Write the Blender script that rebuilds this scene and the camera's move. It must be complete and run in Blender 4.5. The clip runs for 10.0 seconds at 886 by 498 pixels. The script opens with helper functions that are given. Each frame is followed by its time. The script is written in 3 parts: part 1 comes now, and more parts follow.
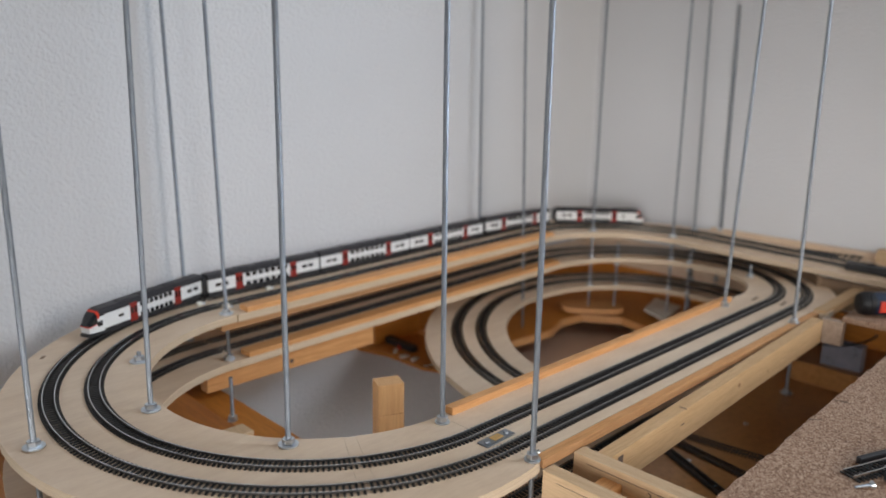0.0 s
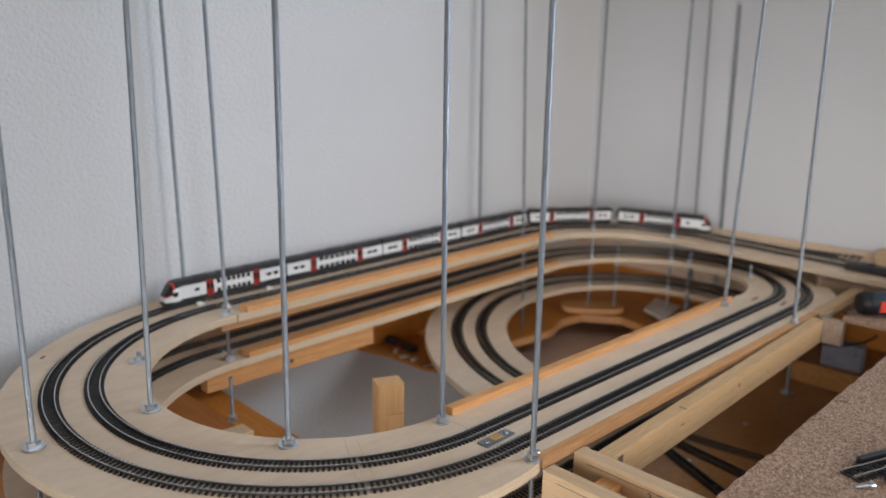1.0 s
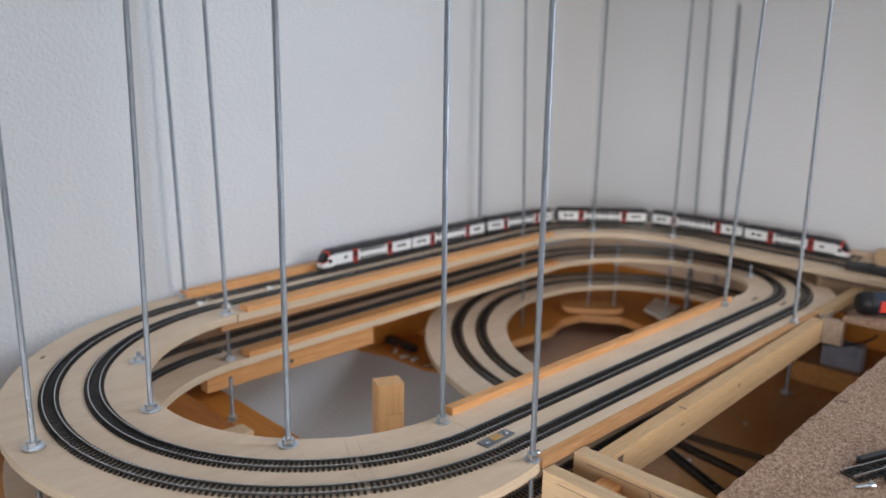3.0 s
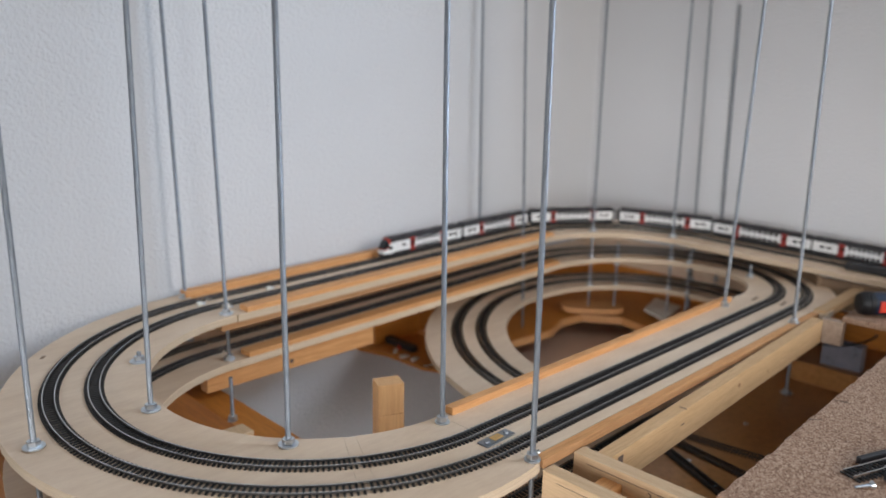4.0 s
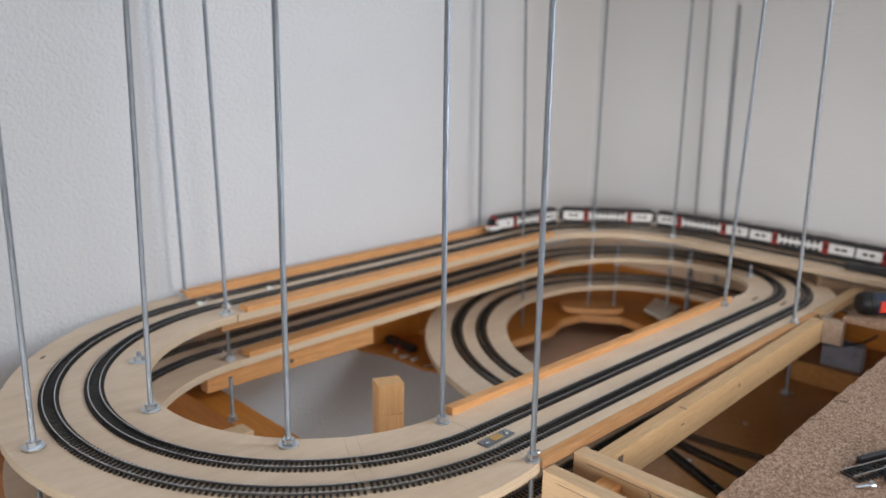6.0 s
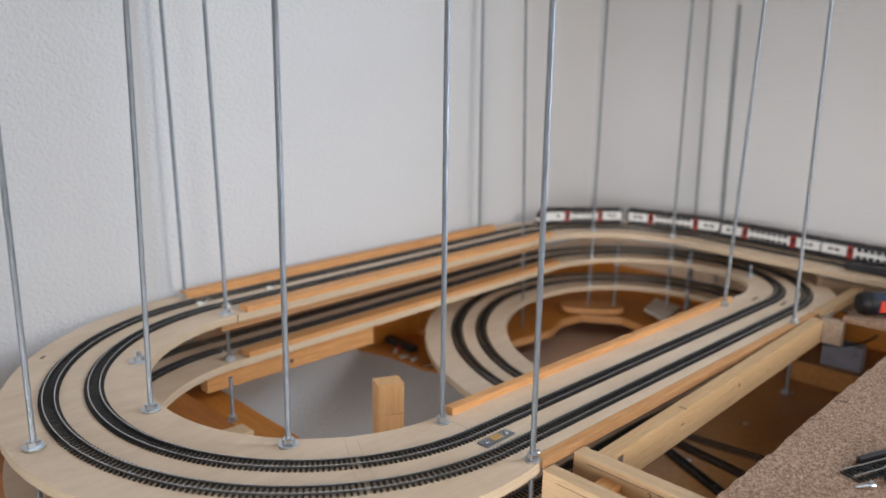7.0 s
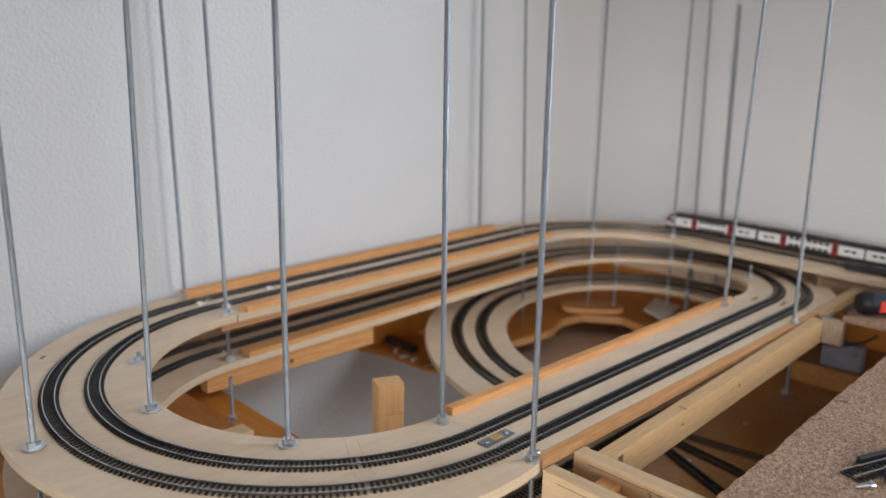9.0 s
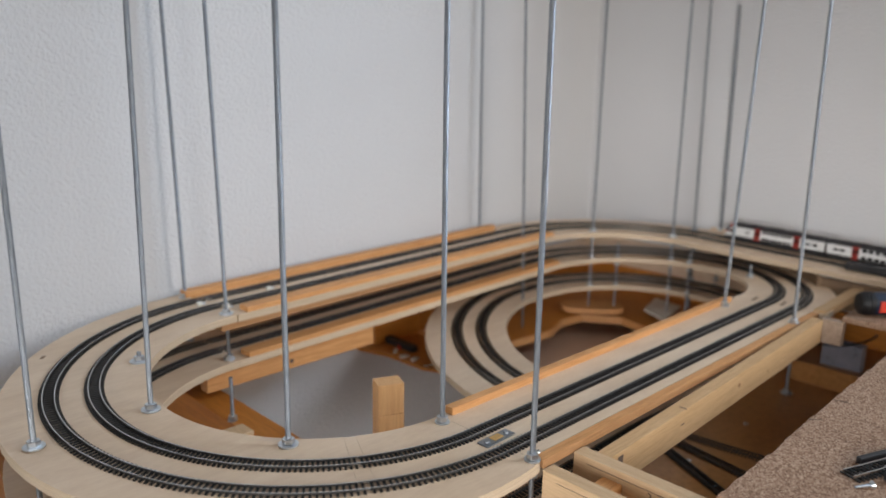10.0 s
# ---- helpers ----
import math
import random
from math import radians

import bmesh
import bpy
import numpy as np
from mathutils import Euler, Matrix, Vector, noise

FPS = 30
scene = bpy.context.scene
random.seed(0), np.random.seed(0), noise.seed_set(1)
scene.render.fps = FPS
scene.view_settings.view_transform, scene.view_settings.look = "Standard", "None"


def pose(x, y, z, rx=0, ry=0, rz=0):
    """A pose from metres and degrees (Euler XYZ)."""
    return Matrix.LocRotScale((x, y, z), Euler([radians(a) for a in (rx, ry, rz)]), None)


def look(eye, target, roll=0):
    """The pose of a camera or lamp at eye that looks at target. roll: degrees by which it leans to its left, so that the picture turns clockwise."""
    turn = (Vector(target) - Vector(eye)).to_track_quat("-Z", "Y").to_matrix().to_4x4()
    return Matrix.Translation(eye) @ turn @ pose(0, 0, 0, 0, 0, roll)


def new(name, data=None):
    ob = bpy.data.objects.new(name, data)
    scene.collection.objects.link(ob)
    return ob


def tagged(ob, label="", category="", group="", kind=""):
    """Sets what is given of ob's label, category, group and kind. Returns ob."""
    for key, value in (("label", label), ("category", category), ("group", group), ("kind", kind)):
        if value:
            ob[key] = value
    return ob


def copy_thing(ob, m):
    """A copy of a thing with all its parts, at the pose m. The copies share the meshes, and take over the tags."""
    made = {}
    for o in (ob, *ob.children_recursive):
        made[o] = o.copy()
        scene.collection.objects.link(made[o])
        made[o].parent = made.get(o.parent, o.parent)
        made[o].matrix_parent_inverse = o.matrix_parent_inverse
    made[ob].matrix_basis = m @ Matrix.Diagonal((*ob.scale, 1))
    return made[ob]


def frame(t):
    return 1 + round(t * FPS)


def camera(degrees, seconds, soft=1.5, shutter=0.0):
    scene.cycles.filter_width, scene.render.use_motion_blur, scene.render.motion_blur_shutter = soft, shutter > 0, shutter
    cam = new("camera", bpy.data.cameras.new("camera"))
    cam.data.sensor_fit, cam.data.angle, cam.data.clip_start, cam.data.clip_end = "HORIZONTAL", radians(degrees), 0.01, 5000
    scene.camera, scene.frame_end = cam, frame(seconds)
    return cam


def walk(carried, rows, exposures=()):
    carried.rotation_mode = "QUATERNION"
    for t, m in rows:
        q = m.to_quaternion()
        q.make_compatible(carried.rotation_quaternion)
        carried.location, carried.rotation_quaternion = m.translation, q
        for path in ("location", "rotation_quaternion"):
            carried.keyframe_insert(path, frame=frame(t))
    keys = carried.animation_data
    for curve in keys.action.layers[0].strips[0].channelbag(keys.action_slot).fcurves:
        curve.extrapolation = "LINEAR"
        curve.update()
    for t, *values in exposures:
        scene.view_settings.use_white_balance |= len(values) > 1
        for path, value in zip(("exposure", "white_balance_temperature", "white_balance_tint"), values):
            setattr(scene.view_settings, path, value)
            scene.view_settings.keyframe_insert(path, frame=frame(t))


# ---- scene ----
EYE = Vector((-0.3868, -0.5442, 0.272))
YAW, PITCH, ROLL = radians(44.886), radians(-13.006), 0.976
AIM = EYE + Vector((math.cos(PITCH) * math.cos(YAW), math.cos(PITCH) * math.sin(YAW), math.sin(PITCH)))
cam = camera(61.65, 10.0, soft=1.65)
cam.data.dof.use_dof, cam.data.dof.focus_distance, cam.data.dof.aperture_fstop = True, 0.58, 4.8
walk(cam, [(0.0, look(EYE, AIM, ROLL)), (10.0, look(EYE, AIM, ROLL))], exposures=[(0.0, -0.29, 6520, 10), (1.0, -0.31, 6460, 10), (2.5, -0.22, 6300, 10), (4.5, -0.16, 6340, 10), (5.5, -0.13, 6480, 10), (7.0, -0.08, 6560, 10), (7.5, -0.09, 6620, 10), (8.0, -0.17, 6620, 10), (9.0, -0.19, 6580, 10), (10.0, -0.21, 6560, 10)])

# ---- light: windows in the west, south and east walls, all out of view ----
world = bpy.data.worlds.new("sky")
world.use_nodes = True
scene.world = world
sky = world.node_tree.nodes.new("ShaderNodeTexSky")
sky.sky_type, sky.sun_disc = "NISHITA", False
sky.sun_elevation, sky.sun_rotation = radians(35), radians(60)
world.node_tree.links.new(sky.outputs[0], world.node_tree.nodes["Background"].inputs[0])
world.node_tree.nodes["Background"].inputs[1].default_value = 0.12


def window_light(name, size_x, size_y, power, colour, eye, target, spread=180):
    data = bpy.data.lights.new(name, "AREA")
    data.shape, data.size, data.size_y = "RECTANGLE", size_x, size_y
    data.energy, data.color = power, colour
    data.spread = radians(spread)
    ob = new(name, data)
    ob.matrix_world = look(eye, target)
    return ob


window_light("window_daylight", 1.0, 0.9, 3.1, (0.985, 0.965, 0.96), (-1.14, -1.00, 0.14), (0.85, 0.02, -0.17), 46)
window_light("rear_window_daylight", 0.6, 1.1, 12.0, (1.0, 0.93, 0.845), (0.36, -2.97, 0.92), (0.0, 0.1, -0.05), 110)
window_light("side_window_daylight", 0.50, 0.50, 3.25, (0.69, 0.83, 1.0), (0.87, -0.85, 0.80), (-0.36, 0.28, 0.16), 84)


# ---- materials ----
class Mat:
    def __init__(self, name, rough=0.6, metal=0.0, spec=0.5):
        self.m = bpy.data.materials.new(name)
        self.m.use_nodes = True
        self.t = self.m.node_tree
        self.b = self.t.nodes["Principled BSDF"]
        self.b.inputs["Roughness"].default_value = rough
        self.b.inputs["Metallic"].default_value = metal
        self.b.inputs["Specular IOR Level"].default_value = spec
        self.co = self.t.nodes.new("ShaderNodeTexCoord").outputs["Object"]

    def node(self, kind, **inputs):
        n = self.t.nodes.new(kind)
        for k, v in inputs.items():
            n.inputs[k.replace("_", " ")].default_value = v
        return n

    def link(self, a, b):
        self.t.links.new(a, b)

    def mapped(self, scale=(1, 1, 1), rot=(0, 0, 0)):
        n = self.t.nodes.new("ShaderNodeMapping")
        n.inputs["Scale"].default_value, n.inputs["Rotation"].default_value = scale, rot
        self.link(self.co, n.inputs["Vector"])
        return n.outputs[0]

    def noise(self, vec, scale, detail=4.0, rough=0.55):
        n = self.node("ShaderNodeTexNoise", Scale=scale, Detail=detail, Roughness=rough)
        self.link(vec, n.inputs["Vector"])
        return n.outputs["Fac"]

    def ramp(self, fac, stops):
        n = self.t.nodes.new("ShaderNodeValToRGB")
        e = n.color_ramp.elements
        while len(e) < len(stops):
            e.new(0.5)
        for el, (p, c) in zip(e, stops):
            el.position, el.color = p, (*c, 1)
        self.link(fac, n.inputs[0])
        return n.outputs[0]

    def mix(self, a, b, fac, mode="MIX"):
        n = self.t.nodes.new("ShaderNodeMix")
        n.data_type, n.blend_type = "RGBA", mode
        for sock, v in ((n.inputs[0], fac), (n.inputs[6], a), (n.inputs[7], b)):
            if isinstance(v, (int, float)):
                sock.default_value = v
            elif isinstance(v, tuple):
                sock.default_value = (*v, 1)
            else:
                self.link(v, sock)
        return n.outputs[2]

    def colour(self, c):
        if isinstance(c, tuple):
            self.b.inputs["Base Color"].default_value = (*c, 1)
        else:
            self.link(c, self.b.inputs["Base Color"])
        return self

    def bump(self, height, strength, dist):
        n = self.node("ShaderNodeBump", Strength=strength, Distance=dist)
        self.link(height, n.inputs["Height"])
        self.link(n.outputs[0], self.b.inputs["Normal"])
        return self

    def roughness(self, fac, lo, hi):
        n = self.node("ShaderNodeMapRange", To_Min=lo, To_Max=hi)
        self.link(fac, n.inputs["Value"])
        self.link(n.outputs[0], self.b.inputs["Roughness"])
        return self


def plain(name, c, rough=0.5, metal=0.0, var=0.15, scale=300, bump=0.0):
    """A plain surface with a little mottling and fine relief."""
    m = Mat(name, rough, metal)
    n = m.noise(m.co, scale)
    lo, hi = tuple(v * (1 - var) for v in c), tuple(min(1, v * (1 + var)) for v in c)
    m.colour(m.ramp(n, [(0.3, lo), (0.7, hi)]))
    m.roughness(n, max(0.05, rough - 0.1), min(1, rough + 0.1))
    if bump:
        m.bump(n, bump, 0.0004)
    return m.m


def wood(name, dark, light, stretch, grain=90, rough=0.55, streak=0.5, tone=0.12):
    """Grain runs along the axis whose stretch is smallest; each object has its own tone."""
    m = Mat(name, rough)
    v = m.mapped(stretch)
    info = m.t.nodes.new("ShaderNodeObjectInfo").outputs["Random"]
    off = m.t.nodes.new("ShaderNodeVectorMath")
    off.operation = "ADD"
    comb = m.t.nodes.new("ShaderNodeCombineXYZ")
    mul = m.node("ShaderNodeMath")
    mul.operation, mul.inputs[1].default_value = "MULTIPLY", 7.0
    m.link(info, mul.inputs[0])
    for i in range(3):
        m.link(mul.outputs[0], comb.inputs[i])
    m.link(v, off.inputs[0])
    m.link(comb.outputs[0], off.inputs[1])
    v = off.outputs[0]
    big = m.noise(v, grain * 0.25, 3)
    fine = m.noise(v, grain, 6, 0.65)
    c1 = m.ramp(big, [(0.3, dark), (0.7, light)])
    c2 = m.ramp(fine, [(0.35, tuple(x * 0.72 for x in dark)), (0.6, light)])
    c = m.mix(c1, c2, streak)
    tint = m.ramp(info, [(0.0, (1 - tone,) * 3), (1.0, (1.0, 1.0, 1.0))])
    m.colour(m.mix(c, tint, 1.0, "MULTIPLY"))
    m.roughness(fine, rough - 0.08, rough + 0.1)
    m.bump(fine, 0.25, 0.0004)
    return m.m


def plaster():
    m = Mat("rough_white_plaster", 0.85)
    big, mid = m.noise(m.co, 3.0, 3), m.noise(m.co, 240.0, 3, 0.5)
    m.colour(m.mix(m.ramp(big, [(0.3, (0.63, 0.63, 0.64)), (0.7, (0.67, 0.67, 0.68))]), (0.58, 0.575, 0.57), 0.08))
    return m.bump(mid, 0.7, 0.0032).m


def birch(name, dark=(0.64, 0.475, 0.335), light=(0.78, 0.625, 0.465)):
    m = Mat(name, 0.5)
    v = m.mapped((3, 14, 14), (0, 0, radians(18)))
    big, fine, cloud = m.noise(v, 5.0, 4), m.noise(v, 38.0, 6, 0.6), m.noise(m.co, 9.0, 3)
    c = m.mix(m.ramp(big, [(0.3, dark), (0.72, light)]), m.ramp(fine, [(0.3, dark), (0.62, light)]), 0.4)
    c = m.mix(c, m.ramp(cloud, [(0.35, (0.94, 0.91, 0.86)), (0.65, (1, 1, 1))]), 1.0, "MULTIPLY")
    m.colour(c)
    m.roughness(fine, 0.42, 0.6)
    return m.bump(fine, 0.12, 0.0003).m


def chipboard():
    m = Mat("pressed_cork_board", 0.8)
    n = m.t.nodes.new("ShaderNodeTexVoronoi")
    n.inputs["Scale"].default_value = 900.0
    m.link(m.co, n.inputs["Vector"])
    sep = m.t.nodes.new("ShaderNodeSeparateColor")
    m.link(n.outputs["Color"], sep.inputs[0])
    c = m.ramp(sep.outputs[0], [(0.0, (0.15, 0.072, 0.036)), (0.3, (0.30, 0.172, 0.104)), (0.7, (0.42, 0.268, 0.176)), (1.0, (0.62, 0.45, 0.32))])
    c = m.mix(c, m.ramp(m.noise(m.co, 14.0, 3), [(0.3, (0.88, 0.86, 0.84)), (0.7, (1, 1, 1))]), 1.0, "MULTIPLY")
    m.colour(c)
    return m.bump(n.outputs["Distance"], 0.5, 0.001).m


def zinc():
    m = Mat("zinc_plated_steel", 0.34, 1.0)
    n = m.noise(m.mapped((120, 120, 20)), 4.0, 4)
    m.colour(m.ramp(n, [(0.3, (0.24, 0.265, 0.29)), (0.7, (0.37, 0.40, 0.44))]))
    return m.roughness(n, 0.36, 0.52).m


def glass(name, c=(0.012, 0.013, 0.016)):
    m = Mat(name, 0.12)
    m.colour(c)
    return m.m


WALL = plaster()
CEILING = plain("matt_white_ceiling_paint", (0.8, 0.79, 0.77), 0.9, scale=40, var=0.03)
FLOOR = wood("oak_parquet", (0.20, 0.11, 0.05), (0.34, 0.20, 0.10), (1, 12, 12), 14)
PLY = birch("birch_plywood")
PLY_EDGE = wood("birch_plywood_edge", (0.54, 0.40, 0.26), (0.70, 0.56, 0.40), (2, 2, 400), 6, streak=0.6)
PINE_X = wood("pine_lath_lengthwise", (0.62, 0.275, 0.088), (0.77, 0.40, 0.160), (1.2, 26, 26), 30)
SPRUCE_X = wood("spruce_beam_lengthwise", (0.57, 0.34, 0.155), (0.69, 0.455, 0.24), (1.3, 40, 40), 34, streak=0.5)
SPRUCE_Y = wood("spruce_board_crosswise", (0.62, 0.405, 0.22), (0.75, 0.54, 0.33), (40, 1.3, 40), 34, streak=0.5)
SPRUCE_Z = wood("spruce_post_upright", (0.66, 0.35, 0.14), (0.78, 0.46, 0.21), (34, 34, 1.6), 22, streak=0.35)
END_GRAIN = wood("sawn_end_grain", (0.40, 0.29, 0.21), (0.52, 0.39, 0.29), (20, 20, 20), 14)
CORK = chipboard()
ZINC = zinc()
BRIGHT_ZINC = plain("bright_zinc_plate", (0.62, 0.66, 0.70), 0.32, 1.0, 0.08, 200)
# pine darkened in its colour, for lath faces that lie in shade
SHADED_PINE_X = wood("shaded_pine_lath", (0.40, 0.19, 0.075), (0.52, 0.28, 0.125), (1.2, 30, 30), 26)
RUBBER = plain("black_rubber", (0.003, 0.003, 0.004), 0.5, 0, 0.2, 200)
# darker metal for rail sides, rail feet and the loose rails
RAIL_SIDE = plain("dark_rail_metal", (0.10, 0.095, 0.09), 0.36, 0.8, 0.2, 200)
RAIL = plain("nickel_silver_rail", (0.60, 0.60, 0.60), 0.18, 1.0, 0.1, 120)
SLEEPER = plain("black_plastic_sleeper", (0.010, 0.009, 0.0085), 0.45, 0, 0.25, 200)
# brown deepened and reddened: the shade under the decks is in the colour
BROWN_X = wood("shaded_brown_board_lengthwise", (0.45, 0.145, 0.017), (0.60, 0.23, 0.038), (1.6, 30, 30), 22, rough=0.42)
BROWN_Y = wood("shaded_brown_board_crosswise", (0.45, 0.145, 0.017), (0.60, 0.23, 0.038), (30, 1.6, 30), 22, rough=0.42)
TAN_Y = wood("tan_board_crosswise", (0.19, 0.115, 0.062), (0.26, 0.165, 0.095), (30, 1.6, 30), 22)
GREY_PLASTIC = plain("grey_plastic", (0.20, 0.20, 0.235), 0.3, 0, 0.15, 60)
BASE_GREY = plain("brown_painted_board", (0.55, 0.355, 0.24), 0.35, 0, 0.08, 12)
BASE_BROWN = wood("brown_hardboard", (0.33, 0.145, 0.042), (0.42, 0.195, 0.066), (6, 6, 6), 20, 0.3)
WHITE = plain("white_train_lacquer", (0.72, 0.72, 0.71), 0.35, 0, 0.03, 60)
ROOF = plain("dark_grey_train_roof", (0.024, 0.022, 0.025), 0.5, 0, 0.15, 200)
BLACK = plain("black_plastic", (0.018, 0.018, 0.02), 0.45, 0, 0.2, 200)
RED = plain("red_train_lacquer", (0.25, 0.020, 0.013), 0.35, 0, 0.05, 80)
SIGNAL_RED = plain("bright_red_plastic", (0.62, 0.045, 0.02), 0.4, 0, 0.05, 80)
DRILL_BLUE = plain("dark_blue_plastic", (0.004, 0.013, 0.036), 0.4, 0, 0.15, 200)
PANE = glass("tinted_train_glass")
CREAM = plain("white_plastic", (0.78, 0.76, 0.68), 0.35, 0, 0.04, 100)
AMBER = plain("amber_circuit_board", (0.50, 0.30, 0.10), 0.4, 0, 0.1, 100)
SLOT = plain("routed_wood", (0.26, 0.17, 0.11), 0.9)
KNOT = plain("wood_knot", (0.30, 0.15, 0.065), 0.7)
PENCIL = plain("pencil_line", (0.13, 0.09, 0.07), 0.9)


# ---- mesh helpers ----
def mesh_of(name, bm, material):
    me = bpy.data.meshes.new(name)
    bmesh.ops.recalc_face_normals(bm, faces=bm.faces)
    bm.to_mesh(me)
    bm.free()
    for m in material if isinstance(material, (list, tuple)) else (material,):
        me.materials.append(m)
    return me


def part(name, bm, material, parent=None, label="", at=None):
    ob = new(name, mesh_of(name, bm, material))
    if parent is not None:
        ob.parent = parent
    if label:
        ob["label"] = label
    if at is not None:
        ob.matrix_basis = at
    return ob


def share(name, me, parent, at):
    ob = new(name, me)
    ob.parent = parent
    ob.matrix_basis = at
    return ob


def thing(name, label, category, group="", kind="", at=None):
    ob = new(name)
    ob.empty_display_size = 0.01
    if at is not None:
        ob.matrix_basis = at
    return tagged(ob, label, category, group, kind)


def add_box(bm, lo, hi, bevel=0.0):
    """An axis-aligned block from corner lo to corner hi with its edges eased."""
    r = bmesh.ops.create_cube(bm, size=1.0)
    lo, hi = Vector(lo), Vector(hi)
    for v in r["verts"]:
        v.co = Vector([(lo[i] + hi[i]) / 2 + v.co[i] * (hi[i] - lo[i]) for i in range(3)])
    if bevel:
        edges = list({e for v in r["verts"] for e in v.link_edges})
        bmesh.ops.bevel(bm, geom=edges, offset=bevel, segments=2, profile=0.6, affect="EDGES")
    return bm


def box(lo, hi, bevel=0.0):
    return add_box(bmesh.new(), lo, hi, bevel)


def add_rod(bm, a, b, r, n=12, r2=None):
    a, b = Vector(a), Vector(b)
    m = Matrix.Translation((a + b) / 2) @ (b - a).to_track_quat("Z", "Y").to_matrix().to_4x4()
    bmesh.ops.create_cone(bm, cap_ends=True, segments=n, radius1=r, radius2=r if r2 is None else r2, depth=(b - a).length, matrix=m)
    return bm


def rod(a, b, r, n=12, r2=None):
    return add_rod(bmesh.new(), a, b, r, n, r2)


def smooth(ob, angle=40):
    for f in ob.data.polygons:
        f.use_smooth = True
    ob.data.set_sharp_from_angle(angle=radians(angle))
    return ob


# ---- the helix: two straights and two half circles, climbing ----
LEN, RAD, GAP = 0.5605, 0.2114, 0.0336
HALF = math.pi * RAD
PER = 2 * LEN + 2 * HALF
TOP_END = 2 * LEN + HALF
EXIT = TOP_END + HALF / 2
KNOTS = [(-PER - 1.6, -0.068), (-PER - HALF, -0.066), (-PER, -0.056), (-PER + 0.36, -0.0380), (-HALF - LEN, -0.0313), (-HALF, -0.0200), (0.0, 0.0),
         (TOP_END, 0.0306), (EXIT, 0.0258), (EXIT + 0.45, 0.0140), (EXIT + 3, 0.0140)]
ARC = 0.3044
R_OUT, R_IN = RAD + GAP / 2, RAD - GAP / 2


def height(u):
    for (a, za), (b, zb) in zip(KNOTS, KNOTS[1:]):
        if u <= b:
            return za + (zb - za) * (u - a) / (b - a)
    return KNOTS[-1][1]


def path(u, r):
    """A place on the helix u metres along its middle line and r metres out from its axis."""
    z = height(u)
    if u > EXIT:
        return Vector((LEN + r, -(u - EXIT), z))
    v = u % PER
    if u < -PER - HALF:
        w = -PER - HALF - u
        if w < 0.015:
            return Vector((LEN - w, r, z))
        turn = (w - 0.015) / ARC
        k = min(1.0, turn / radians(50))
        k = 0.021 * (1 - k * k * (3 - 2 * k))
        rr = r - RAD + ARC + 0.010 * min(1.0, turn / radians(40))
        return Vector((LEN - 0.015 - rr * math.sin(turn), 0.2114 - ARC - 0.021 + k + rr * math.cos(turn), z))
    if v < LEN:
        return Vector((LEN - v, -r, z))
    if v < LEN + HALF:
        th = -math.pi / 2 - (v - LEN) / RAD
        return Vector((r * math.cos(th), r * math.sin(th), z))
    if v < 2 * LEN + HALF:
        return Vector((v - LEN - HALF, r, z))
    th = math.pi / 2 - (v - 2 * LEN - HALF) / RAD
    return Vector((LEN + r * math.cos(th), r * math.sin(th), z))


def frame_at(u, r):
    a, b = path(u - 0.002, r), path(u + 0.002, r)
    d = (b - a).normalized()
    side = Vector((0, 0, 1)).cross(d).normalized()
    up = d.cross(side)
    m = Matrix((d, side, up)).transposed().to_4x4()
    m.translation = path(u, r)
    return m


def steps(u0, u1, step):
    n = max(1, round((u1 - u0) / step))
    return [u0 + (u1 - u0) * i / n for i in range(n + 1)]


def ribbon(u0, u1, r0, r1, z0, z1, step=0.02, bevel=0.0):
    """A strip that follows the helix, from r0 to r1 across and z0 to z1 above the running line."""
    bm, rings = bmesh.new(), []
    for u in steps(u0, u1, step):
        edge = r1 if not isinstance(r1, tuple) else r1[0] + (r1[1] - r1[0]) * min(1.0, (u - u0) / 0.07)
        a, b = path(u, r0), path(u, edge)
        rings.append([bm.verts.new(q) for q in (a + Vector((0, 0, z0)), b + Vector((0, 0, z0)), b + Vector((0, 0, z1)), a + Vector((0, 0, z1)))])
    for p, q in zip(rings, rings[1:]):
        for i in range(4):
            bm.faces.new((p[i], p[(i + 1) % 4], q[(i + 1) % 4], q[i]))
    bm.faces.new(rings[0])
    bm.faces.new(rings[-1][::-1])
    bmesh.ops.recalc_face_normals(bm, faces=bm.faces)
    if bevel:
        sharp = [e for e in bm.edges if len(e.link_faces) == 2 and e.calc_face_angle() > 1.0]
        bmesh.ops.bevel(bm, geom=sharp, offset=bevel, segments=2, profile=0.6, affect="EDGES")
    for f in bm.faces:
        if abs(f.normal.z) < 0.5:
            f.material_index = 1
    return bm


